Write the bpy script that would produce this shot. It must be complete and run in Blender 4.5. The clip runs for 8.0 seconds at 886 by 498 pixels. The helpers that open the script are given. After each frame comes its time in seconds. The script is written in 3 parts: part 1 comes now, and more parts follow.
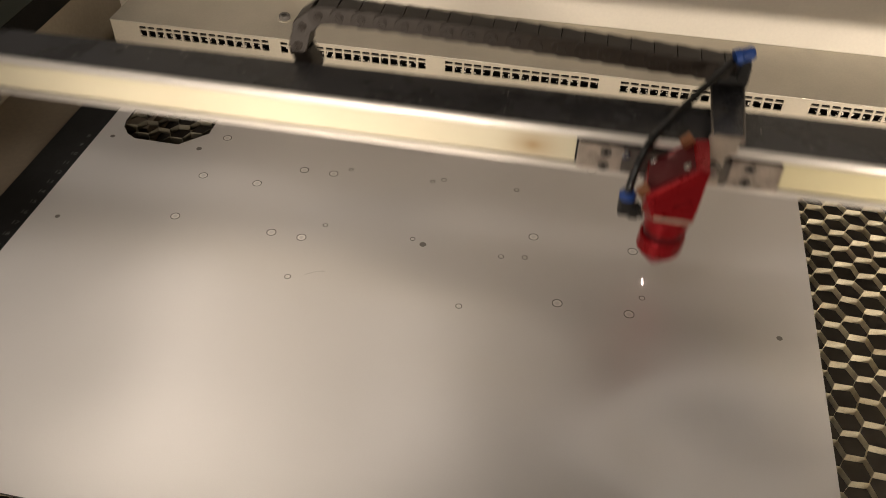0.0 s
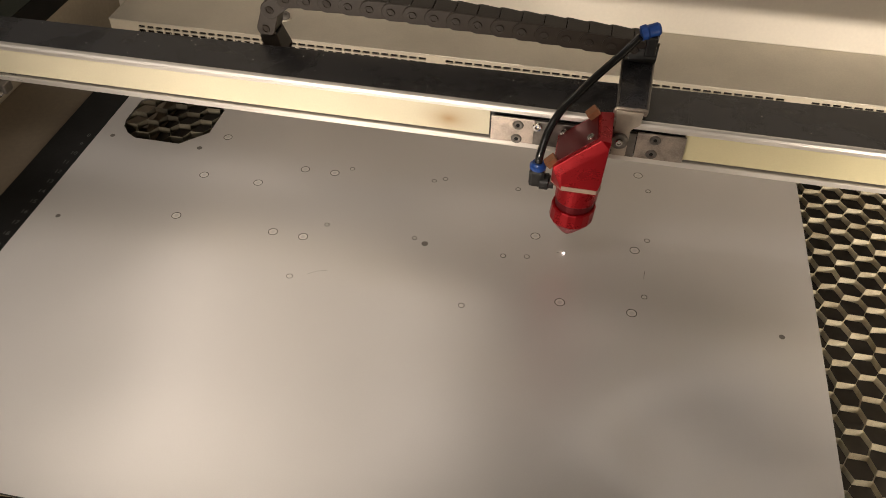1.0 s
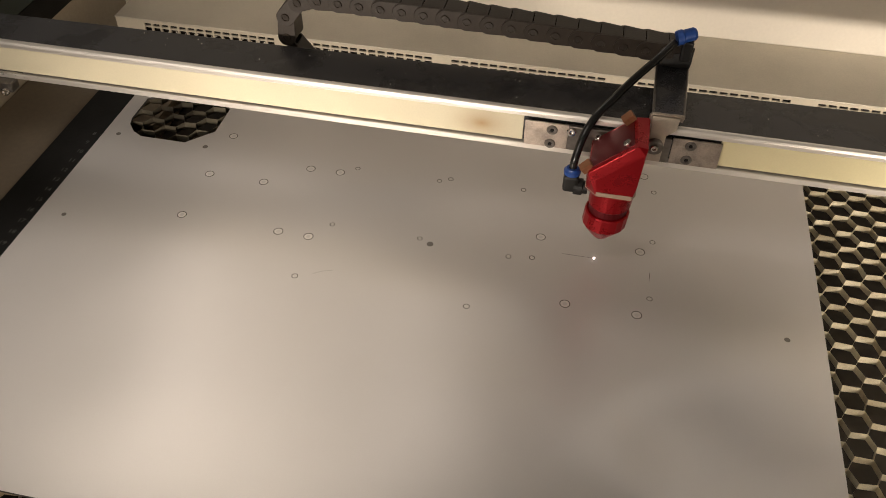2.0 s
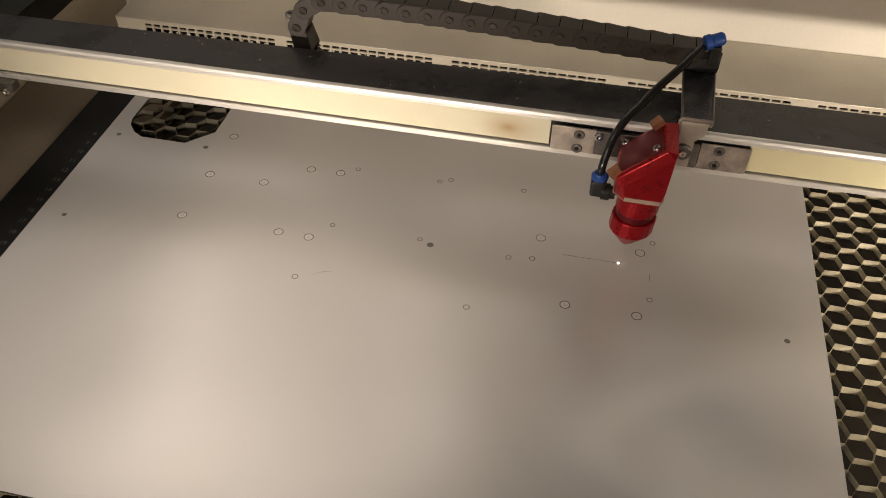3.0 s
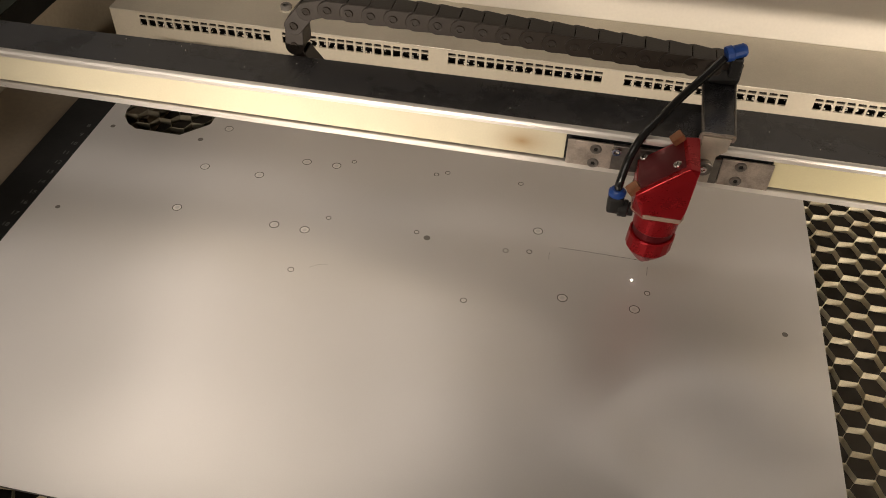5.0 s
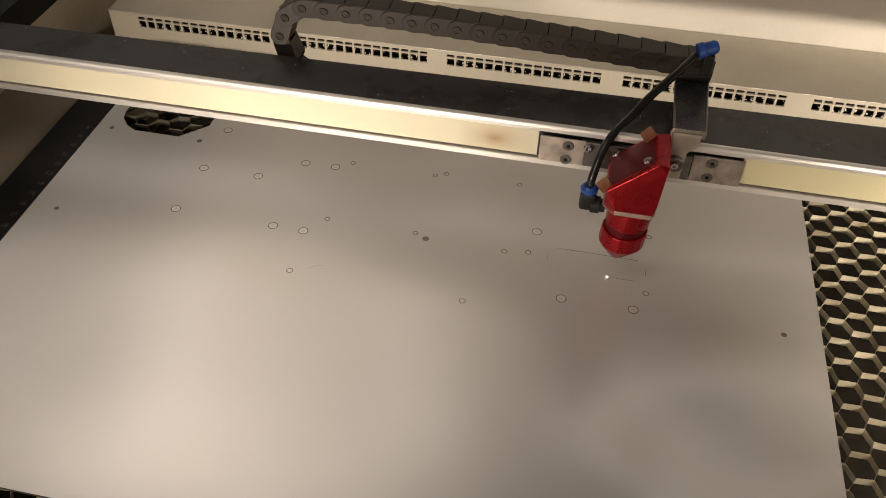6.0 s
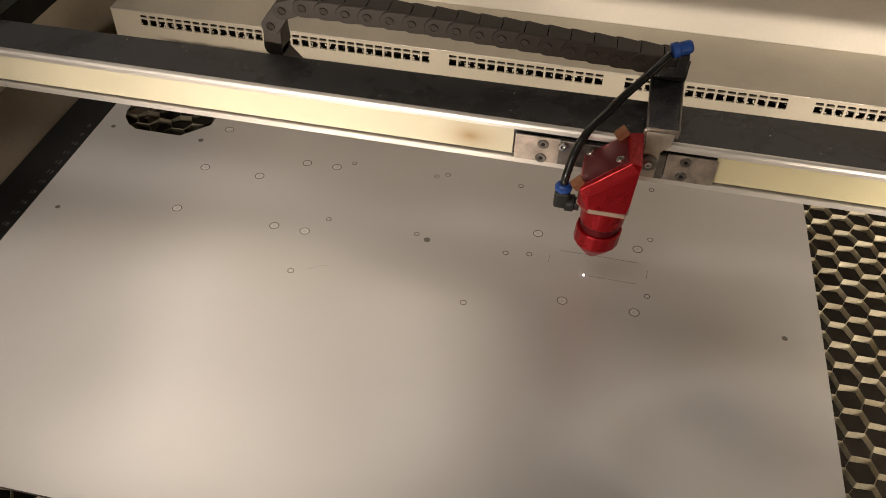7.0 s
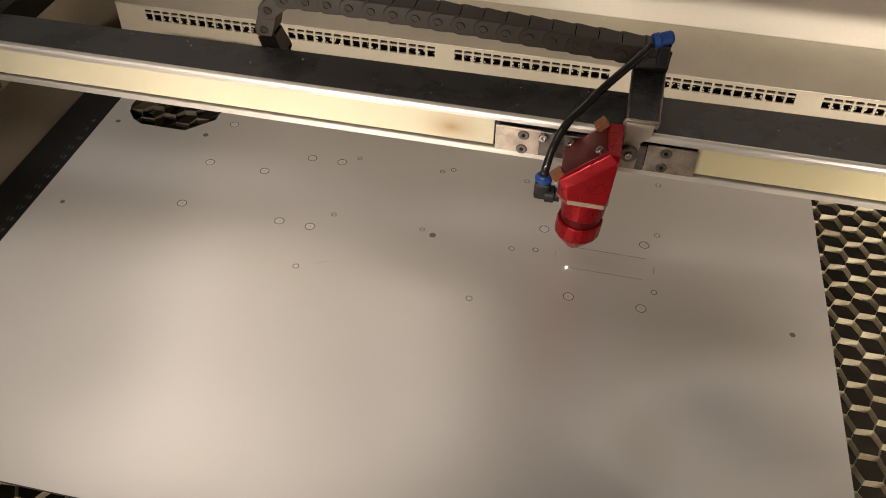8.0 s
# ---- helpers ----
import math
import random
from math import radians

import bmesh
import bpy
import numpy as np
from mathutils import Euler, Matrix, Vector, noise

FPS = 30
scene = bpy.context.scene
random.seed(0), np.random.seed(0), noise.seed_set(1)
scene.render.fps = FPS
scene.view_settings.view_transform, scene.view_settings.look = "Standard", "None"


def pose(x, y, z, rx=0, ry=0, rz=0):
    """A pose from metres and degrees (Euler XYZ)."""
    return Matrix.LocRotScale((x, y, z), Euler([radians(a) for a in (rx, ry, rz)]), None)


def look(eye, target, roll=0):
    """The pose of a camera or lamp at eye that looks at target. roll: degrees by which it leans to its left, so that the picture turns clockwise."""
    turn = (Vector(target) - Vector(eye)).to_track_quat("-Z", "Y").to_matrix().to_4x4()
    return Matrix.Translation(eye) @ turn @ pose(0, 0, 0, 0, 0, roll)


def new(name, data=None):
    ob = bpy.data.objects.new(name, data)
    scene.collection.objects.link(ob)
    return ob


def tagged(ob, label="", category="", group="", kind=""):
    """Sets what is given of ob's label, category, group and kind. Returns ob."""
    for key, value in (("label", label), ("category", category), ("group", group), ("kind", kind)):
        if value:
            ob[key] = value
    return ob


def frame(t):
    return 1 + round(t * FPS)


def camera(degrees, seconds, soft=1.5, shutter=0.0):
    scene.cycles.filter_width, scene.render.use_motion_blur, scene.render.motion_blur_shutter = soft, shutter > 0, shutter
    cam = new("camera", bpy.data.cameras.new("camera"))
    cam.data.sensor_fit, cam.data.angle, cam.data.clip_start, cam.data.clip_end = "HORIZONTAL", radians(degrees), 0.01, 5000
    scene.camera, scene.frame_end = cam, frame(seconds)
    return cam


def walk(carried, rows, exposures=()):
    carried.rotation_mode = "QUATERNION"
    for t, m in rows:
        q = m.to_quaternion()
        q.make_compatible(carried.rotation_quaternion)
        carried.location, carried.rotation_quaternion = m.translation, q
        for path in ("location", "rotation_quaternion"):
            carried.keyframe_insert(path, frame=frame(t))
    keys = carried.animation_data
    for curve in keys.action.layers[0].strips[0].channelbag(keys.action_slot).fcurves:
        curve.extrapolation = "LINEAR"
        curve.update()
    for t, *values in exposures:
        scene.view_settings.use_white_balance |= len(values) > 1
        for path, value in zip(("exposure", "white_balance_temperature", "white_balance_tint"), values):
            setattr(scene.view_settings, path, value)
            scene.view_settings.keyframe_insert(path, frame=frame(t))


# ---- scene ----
cam = camera(54.27, 8.0, soft=0.85, shutter=0.5)
walk(cam, [
    (0.0, pose(0.0067, -0.0013, 0.3471, 46.521, -0.937, 11.589)),
    (0.5, pose(0.0038, -0.0019, 0.3476, 46.509, -1.082, 11.476)),
    (1.0, pose(0.0030, -0.0017, 0.3465, 46.489, -1.079, 11.326)),
    (1.5, pose(0.0015, -0.0003, 0.3477, 46.235, -1.082, 11.532)),
    (3.0, pose(0.0015, -0.0003, 0.3485, 46.272, -1.204, 11.756)),
    (3.5, pose(0.0006, -0.0003, 0.3471, 46.193, -1.369, 11.508)),
    (4.0, pose(-0.0006, -0.0007, 0.3463, 46.195, -1.542, 11.468)),
    (4.5, pose(-0.0006, 0.0005, 0.3461, 45.906, -1.562, 11.535)),
    (6.0, pose(0.0006, -0.0004, 0.3449, 46.157, -1.477, 11.457)),
    (6.5, pose(-0.0010, 0.0002, 0.3461, 45.911, -1.699, 11.496)),
    (7.0, pose(-0.0008, 0.0006, 0.3459, 46.047, -1.781, 11.681)),
    (7.5, pose(-0.0044, 0.0005, 0.3470, 45.844, -1.982, 11.640)),
    (8.0, pose(-0.0020, 0.0019, 0.3442, 45.757, -1.648, 11.923)),
])

# ---------------------------------------------------------------- light
world = bpy.data.worlds.new("room_light")
scene.world = world
world.use_nodes = True
world.node_tree.nodes["Background"].inputs[0].default_value = (1.0, 0.88, 0.76, 1)
world.node_tree.nodes["Background"].inputs[1].default_value = 0.10
scene.view_settings.exposure = 0.0


def area_lamp(name, at, target, sx, sy, watts, colour, spread=180):
    data = bpy.data.lights.new(name, "AREA")
    data.shape, data.size, data.size_y = "RECTANGLE", sx, sy
    data.energy, data.color, data.spread = watts, colour, radians(spread)
    ob = new(name, data)
    ob.matrix_world = look(at, target)
    return ob


# two lamp strips low inside the cabinet's front wall, added soft fill from behind the camera, and unseen lamps overhead
area_lamp("front_lamp", (-0.155, 0.066, 0.090), (-0.155, 0.36, 0.022), 0.18, 0.012, 0.33, (1.0, 0.87, 0.735), 78)
area_lamp("front_lamp", (0.310, 0.066, 0.088), (0.300, 0.36, 0.025), 0.09, 0.012, 0.60, (1.0, 0.87, 0.735), 78)
# Added fill for general light from the front; it evens out the sheet.
area_lamp("soft_front_fill", (-0.75, -1.45, 0.95), (-0.05, 0.35, 0.0), 1.3, 0.5, 6.0, (1.0, 0.885, 0.795))
# Two unseen lamps, placed so that their reflections make the sheet's satin highlights.
area_lamp("unseen_ceiling_lamp", (-1.00, 1.45, 1.76), (-0.1, 0.3, 0.0), 0.75, 1.2, 5.5, (1.0, 0.90, 0.80))
area_lamp("unseen_ceiling_lamp", (0.45, 1.45, 1.76), (0.0, 0.3, 0.0), 0.60, 1.2, 4.5, (1.0, 0.90, 0.80))
# Added overhead fill that brightens the exhaust cover and the chain.
area_lamp("unseen_ceiling_lamp", (-0.55, -0.20, 1.76), (-0.2, 0.4, 0.0), 0.30, 1.2, 7.6, (1.0, 0.90, 0.80))


# ---------------------------------------------------------------- materials
def material(name, base, rough=0.5, metal=0.0, vary=0.12, scale=60.0, fine=900.0, bump=0.15, dark=None, stain=0.0, spec=0.5, depth=0.0004, stretch=(1, 1, 1)):
    m = bpy.data.materials.new(name)
    m.use_nodes = True
    nt = m.node_tree
    bs = nt.nodes["Principled BSDF"]
    tc = nt.nodes.new("ShaderNodeTexCoord")
    mp = nt.nodes.new("ShaderNodeMapping")
    mp.inputs["Scale"].default_value = stretch
    nt.links.new(tc.outputs["Object"], mp.inputs["Vector"])
    big = nt.nodes.new("ShaderNodeTexNoise")
    big.inputs["Scale"].default_value, big.inputs["Detail"].default_value = scale, 5
    small = nt.nodes.new("ShaderNodeTexNoise")
    small.inputs["Scale"].default_value, small.inputs["Detail"].default_value = fine, 3
    for n in (big, small):
        nt.links.new(mp.outputs[0], n.inputs["Vector"])
    add = nt.nodes.new("ShaderNodeMath")
    add.operation = "MULTIPLY_ADD"
    nt.links.new(small.outputs[0], add.inputs[0])
    add.inputs[1].default_value = 0.4
    nt.links.new(big.outputs[0], add.inputs[2])
    ramp = nt.nodes.new("ShaderNodeValToRGB")
    lo = dark or [c * (1 - vary) for c in base]
    hi = [min(1, c * (1 + vary * 0.6)) for c in base]
    ramp.color_ramp.elements[0].position, ramp.color_ramp.elements[1].position = 0.45, 0.95
    ramp.color_ramp.elements[0].color = (*lo, 1)
    ramp.color_ramp.elements[1].color = (*hi, 1)
    nt.links.new(add.outputs[0], ramp.inputs[0])
    nt.links.new(ramp.outputs[0], bs.inputs["Base Color"])
    rr = nt.nodes.new("ShaderNodeMapRange")
    rr.inputs["From Min"].default_value, rr.inputs["From Max"].default_value = 0.4, 1.0
    rr.inputs["To Min"].default_value, rr.inputs["To Max"].default_value = max(0.03, rough - 0.08), min(1, rough + 0.1)
    nt.links.new(add.outputs[0], rr.inputs[0])
    nt.links.new(rr.outputs[0], bs.inputs["Roughness"])
    bs.inputs["Metallic"].default_value = metal
    bs.inputs["Specular IOR Level"].default_value = spec
    if bump:
        b = nt.nodes.new("ShaderNodeBump")
        b.inputs["Strength"].default_value, b.inputs["Distance"].default_value = bump, depth
        nt.links.new(small.outputs[0], b.inputs["Height"])
        nt.links.new(b.outputs[0], bs.inputs["Normal"])
    return m


def glowing(name, colour, strength):
    m = bpy.data.materials.new(name)
    m.use_nodes = True
    bs = m.node_tree.nodes["Principled BSDF"]
    bs.inputs["Base Color"].default_value = (*colour, 1)
    bs.inputs["Emission Color"].default_value = (*colour, 1)
    bs.inputs["Emission Strength"].default_value = strength
    return m


SHEET = material("satin_silver_sheet", (0.62, 0.595, 0.575), 0.42, 0.40, 0.05, 9, 1400, 0.05, depth=0.0001)


def wavy(m, hills):
    """Gentle bulges of a thin sheet, under the fine grain: place, half widths, turn and height."""
    nt = m.node_tree
    fine = [n for n in nt.nodes if n.bl_idname == "ShaderNodeBump"][0]
    tc = nt.nodes.new("ShaderNodeTexCoord")
    total = None
    for x, y, sx, sy, turn, high in hills:
        mp = nt.nodes.new("ShaderNodeMapping")
        mp.vector_type = "TEXTURE"
        mp.inputs["Location"].default_value = (x, y, 0)
        mp.inputs["Rotation"].default_value = (0, 0, radians(turn))
        mp.inputs["Scale"].default_value = (sx, sy, 1)
        nt.links.new(tc.outputs["Object"], mp.inputs["Vector"])
        g = nt.nodes.new("ShaderNodeTexGradient")
        g.gradient_type = "SPHERICAL"
        nt.links.new(mp.outputs[0], g.inputs["Vector"])
        r = nt.nodes.new("ShaderNodeMapRange")
        r.interpolation_type = "SMOOTHSTEP"
        r.inputs["To Max"].default_value = high
        nt.links.new(g.outputs["Fac"], r.inputs[0])
        if total is None:
            total = r.outputs[0]
        else:
            a = nt.nodes.new("ShaderNodeMath")
            nt.links.new(total, a.inputs[0])
            nt.links.new(r.outputs[0], a.inputs[1])
            total = a.outputs[0]
    b = nt.nodes.new("ShaderNodeBump")
    b.inputs["Strength"].default_value, b.inputs["Distance"].default_value = 1.0, 0.001
    nt.links.new(total, b.inputs["Height"])
    nt.links.new(b.outputs[0], fine.inputs["Normal"])


wavy(SHEET, [(-0.195, 0.405, 0.13, 0.20, 0, 13.5), (-0.200, 0.325, 0.07, 0.07, 0, 3.5), (0.075, 0.255, 0.05, 0.04, 30, -2.5), (0.12, 0.215, 0.07, 0.035, 25, 2.5), (-0.165, 0.20, 0.09, 0.13, -12, 8.5), (0.01, 0.235, 0.11, 0.10, 20, 7.5), (-0.265, 0.255, 0.06, 0.08, 30, -2.2),
             (0.115, 0.30, 0.08, 0.10, 0, 4.5), (-0.03, 0.33, 0.08, 0.05, 10, 2.5), (0.09, 0.185, 0.06, 0.05, 40, 4.0), (-0.07, 0.25, 0.05, 0.09, 15, -1.5)])
SHEET_EDGE = material("dark_sheet_edge", (0.05, 0.045, 0.04), 0.6)
ENGRAVED = material("engraved_core", (0.085, 0.075, 0.068), 0.7, fine=2500)
PALE = material("pale_ring_glint", (0.70, 0.67, 0.63), 0.55, fine=2500)
PLUG = material("grey_plug", (0.16, 0.145, 0.13), 0.6, fine=2500)
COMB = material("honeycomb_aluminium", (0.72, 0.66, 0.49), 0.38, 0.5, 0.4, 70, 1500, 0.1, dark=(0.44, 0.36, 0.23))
TRAY = material("black_tray_and_slot_shade", (0.025, 0.020, 0.015), 0.8, fine=300)
RULER = material("black_ruler_bar", (0.008, 0.0075, 0.007), 0.5, fine=800, spec=0.2)
RULER_INK = material("ruler_ink", (0.09, 0.085, 0.08), 0.6)
CREAM = material("cream_enamel", (0.62, 0.55, 0.43), 0.45, 0.0, 0.12, 14, 500, 0.12)
# The left wall's cream, its base darkened to match the dim left side.
WALL = material("dimmed_cream_enamel", (0.40, 0.34, 0.25), 0.5, 0.0, 0.22, 10, 300, 0.15)
# Even brown for the ledges, darker than the cream enamel.
BROWN = material("brown_enamel", (0.19, 0.15, 0.105), 0.55, 0.0, 0.25, 9, 300, 0.2)
BOXTOP = material("dusty_plenum_cover", (0.61, 0.56, 0.46), 0.42, 0.2, 0.18, 16, 900, 0.2)
BACKWALL = material("pale_back_panel", (0.78, 0.72, 0.62), 0.4, 0.0, 0.08, 8, 400, 0.06)
BLACK_TOP = material("black_anodised_rail", (0.034, 0.033, 0.035), 0.27, 0.0, 0.3, 30, 1500, 0.08)
LIP = material("bare_aluminium_rail", (0.78, 0.74, 0.68), 0.33, 0.6, 0.08, 40, 1200, 0.05, stretch=(0.1, 1, 1))
# One cream strip: lamp light is put into the left copy, dimness into the right.
BELT_DIM = material("dim_cream_rail_cover", (0.58, 0.52, 0.32), 0.40, 0.0, 0.10, 12, 900, 0.03)
BELT_LIT_SCORCHED = material("lit_scorched_rail_cover", (0.64, 0.585, 0.425), 0.40, 0.0, 0.10, 12, 900, 0.03)


def scorch(m, at, size, colour):
    """Blends a colour in round one place: the strip's burn mark, the comb's painted shade."""
    nt = m.node_tree
    bs = nt.nodes["Principled BSDF"]
    old = bs.inputs["Base Color"].links[0].from_socket
    tc = nt.nodes.new("ShaderNodeTexCoord")
    mp = nt.nodes.new("ShaderNodeMapping")
    mp.vector_type = "TEXTURE"
    mp.inputs["Location"].default_value, mp.inputs["Scale"].default_value = at, size
    nt.links.new(tc.outputs["Object"], mp.inputs["Vector"])
    g = nt.nodes.new("ShaderNodeTexGradient")
    g.gradient_type = "QUADRATIC_SPHERE"
    nt.links.new(mp.outputs[0], g.inputs["Vector"])
    mix = nt.nodes.new("ShaderNodeMix")
    mix.data_type = "RGBA"
    nt.links.new(g.outputs["Fac"], mix.inputs["Factor"])
    nt.links.new(old, mix.inputs["A"])
    mix.inputs["B"].default_value = (*colour, 1)
    nt.links.new(mix.outputs["Result"], bs.inputs["Base Color"])


scorch(BELT_LIT_SCORCHED, (-0.0735, 0.020, 0.069), (0.024, 0.05, 0.014), (0.34, 0.22, 0.10))
# Painted shade: darkens the comb in the sheet's cut-out, where little lamp light reaches.
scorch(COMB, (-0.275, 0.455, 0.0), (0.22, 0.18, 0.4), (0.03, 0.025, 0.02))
STEEL = material("scuffed_steel_plate", (0.48, 0.415, 0.355), 0.34, 0.85, 0.45, 160, 1500, 0.12)
STAINLESS = material("warm_stainless", (0.50, 0.44, 0.36), 0.42, 0.5, 0.2, 160, 1500, 0.08)
OILED = material("oiled_dark_steel", (0.20, 0.18, 0.16), 0.35, 0.8, 0.3, 300, 1500, 0.1)
CHROME = material("bright_steel", (0.75, 0.72, 0.68), 0.18, 1.0, 0.1, 200, 900, 0.0)
RED = material("red_anodised_aluminium", (0.33, 0.005, 0.010), 0.28, 0.6, 0.04, 90, 1200, 0.0)
DARK_RED = material("dark_red_plate_and_groove_shade", (0.13, 0.005, 0.009), 0.36, 0.6, 0.2, 90, 1200, 0.05)
BAND = material("cream_rubber_band", (0.36, 0.26, 0.20), 0.6, 0.0, 0.12, 200, 900, 0.1)
COPPER = material("brown_copper_clip", (0.34, 0.15, 0.075), 0.42, 0.5, 0.3, 200, 900, 0.1)
PLASTIC = material("black_plastic", (0.011, 0.0105, 0.010), 0.42, 0.0, 0.3, 90, 900, 0.15, spec=0.35)
CHAIN = material("chain_plastic", (0.029, 0.021, 0.015), 0.44, 0.0, 0.35, 70, 900, 0.2, spec=0.4)
HOSE = material("glossy_black_hose", (0.012, 0.012, 0.012), 0.16, 0.0, 0.2, 60, 600, 0.03)
BLUE = material("blue_plastic_collar", (0.013, 0.062, 0.28), 0.42, 0.0, 0.2, 150, 900, 0.05)
# Teal of the lid's faint reflection, put into the panel's colour.
TEAL = material("teal_lid_reflection", (0.035, 0.050, 0.045), 0.5, 0.0, 0.2, 20, 600, 0.05)
ROOM = material("room_plaster", (0.55, 0.50, 0.43), 0.9, 0.0, 0.06, 2, 60, 0.1)
SPARK = glowing("laser_spark", (1.0, 0.78, 0.76), 30.0)


# ---------------------------------------------------------------- mesh helpers (metres)
MM = 0.001


def mesh_of(name, bm, mat, smooth=False):
    bmesh.ops.recalc_face_normals(bm, faces=bm.faces)
    me = bpy.data.meshes.new(name)
    bm.to_mesh(me)
    bm.free()
    me.materials.append(mat)
    if smooth:
        for p in me.polygons:
            p.use_smooth = True
    return me


def part(name, bm, mat, parent=None, label="", smooth=False):
    ob = new(name, mesh_of(name, bm, mat, smooth))
    ob.parent = parent
    if label:
        tagged(ob, label)
    return ob


def thing(name, label, category, group="", kind=""):
    ob = new(name)
    ob.empty_display_size = 0.02
    return tagged(ob, label, category, group, kind)


def box(x0, x1, y0, y1, z0, z1, bevel=0.0, bm=None):
    """A box in millimetres."""
    own = bmesh.new()
    bmesh.ops.create_cube(own, size=1)
    for v in own.verts:
        v.co = Vector(((x0 + x1) / 2 + v.co.x * (x1 - x0), (y0 + y1) / 2 + v.co.y * (y1 - y0), (z0 + z1) / 2 + v.co.z * (z1 - z0))) * MM
    if bevel:
        bmesh.ops.bevel(own, geom=list(own.edges), offset=bevel * MM, segments=2, profile=0.6, affect="EDGES")
    return joined(bm, own)


def joined(bm, own):
    if bm is None:
        return own
    me = bpy.data.meshes.new("tmp")
    own.to_mesh(me)
    own.free()
    bm.from_mesh(me)
    bpy.data.meshes.remove(me)
    return bm


def prism(points, axis, lo, hi, bevel=0.0, bm=None):
    """A polygon in millimetres, drawn in the plane across the axis, from lo to hi along it."""
    own = bmesh.new()

    def at(p, w):
        a, b = p
        return Vector({"x": (w, a, b), "y": (a, w, b), "z": (a, b, w)}[axis]) * MM

    low = [own.verts.new(at(p, lo)) for p in points]
    high = [own.verts.new(at(p, hi)) for p in points]
    n = len(points)
    own.faces.new(low)
    own.faces.new(high[::-1])
    for i in range(n):
        own.faces.new((low[i], high[i], high[(i + 1) % n], low[(i + 1) % n]))
    bmesh.ops.recalc_face_normals(own, faces=own.faces)
    if bevel:
        bmesh.ops.bevel(own, geom=list(own.edges), offset=bevel * MM, segments=2, profile=0.6, affect="EDGES")
    return joined(bm, own)


def turned(profile, seg=32, m=None, bm=None):
    """A turned body round z: (radius, height) pairs in millimetres, placed by m."""
    own = bmesh.new()
    rings = []
    for r, z in profile:
        if r <= 0:
            rings.append([own.verts.new((0, 0, z * MM))])
        else:
            rings.append([own.verts.new((r * MM * math.cos(2 * math.pi * i / seg), r * MM * math.sin(2 * math.pi * i / seg), z * MM)) for i in range(seg)])
    for a, b in zip(rings, rings[1:]):
        for i in range(seg):
            j = (i + 1) % seg
            if len(a) == 1 and len(b) == 1:
                continue
            if len(a) == 1:
                own.faces.new((a[0], b[i], b[j]))
            elif len(b) == 1:
                own.faces.new((a[i], a[j], b[0]))
            else:
                own.faces.new((a[i], a[j], b[j], b[i]))
    if m is not None:
        bmesh.ops.transform(own, matrix=m, verts=own.verts)
    return joined(bm, own)


def mm_pose(x, y, z, rx=0, ry=0, rz=0):
    return pose(x * MM, y * MM, z * MM, rx, ry, rz)


def tube(points, radius, seg=14, steps=10, bm=None):
    """A round tube along a smooth curve through points, in millimetres."""
    pts = [Vector(p) for p in points]
    pts = [2 * pts[0] - pts[1], *pts, 2 * pts[-1] - pts[-2]]
    line = []
    for i in range(1, len(pts) - 2):
        p0, p1, p2, p3 = pts[i - 1:i + 3]
        for k in range(steps):
            t = k / steps
            line.append(0.5 * (2 * p1 + (p2 - p0) * t + (2 * p0 - 5 * p1 + 4 * p2 - p3) * t * t + (3 * p1 - p0 - 3 * p2 + p3) * t ** 3))
    line.append(pts[-2])
    own = bmesh.new()
    side = None
    rings = []
    for i, p in enumerate(line):
        d = (line[min(i + 1, len(line) - 1)] - line[max(i - 1, 0)]).normalized()
        side = (d.orthogonal() if side is None else side - d * side.dot(d)).normalized()
        other = d.cross(side)
        rings.append([own.verts.new((p + radius * (side * math.cos(2 * math.pi * k / seg) + other * math.sin(2 * math.pi * k / seg))) * MM) for k in range(seg)])
    for a, b in zip(rings, rings[1:]):
        for k in range(seg):
            own.faces.new((a[k], a[(k + 1) % seg], b[(k + 1) % seg], b[k]))
    own.faces.new(rings[0][::-1])
    own.faces.new(rings[-1])
    return joined(bm, own)


def screw_head(r, h, m, bm=None):
    """A socket screw's head with its hollow."""
    return turned([(0, -0.5), (r, -0.5), (r, h * 0.75), (r * 0.85, h), (r * 0.5, h), (r * 0.46, h * 0.35), (0, h * 0.3)], 20, m, bm)


def lettering(text, high, m):
    """Flat characters as a bmesh, centred on m; high in millimetres."""
    data = bpy.data.curves.new("letters", "FONT")
    data.body, data.size, data.align_x, data.align_y = text, high * MM * 1.4, "CENTER", "CENTER"
    ob = bpy.data.objects.new("letters", data)
    me = bpy.data.meshes.new_from_object(ob)
    bm = bmesh.new()
    bm.from_mesh(me)
    bmesh.ops.transform(bm, matrix=m, verts=bm.verts)
    bpy.data.objects.remove(ob)
    bpy.data.curves.remove(data)
    bpy.data.meshes.remove(me)
    return bm


def hull(points, bevel=0.0):
    """The faceted solid that spans points, in millimetres."""
    bm = bmesh.new()
    for q in points:
        bm.verts.new(Vector(q) * MM)
    bmesh.ops.convex_hull(bm, input=bm.verts)
    bmesh.ops.dissolve_limit(bm, angle_limit=radians(2), verts=bm.verts, edges=bm.edges)
    if bevel:
        bmesh.ops.bevel(bm, geom=list(bm.edges), offset=bevel * MM, segments=2, profile=0.6, affect="EDGES")
    return bm


# ---------------------------------------------------------------- the setting
def structure(name, bm, mat, label, category, smooth=False):
    return tagged(part(name, bm, mat, None, "", smooth), label, category, kind="structure")


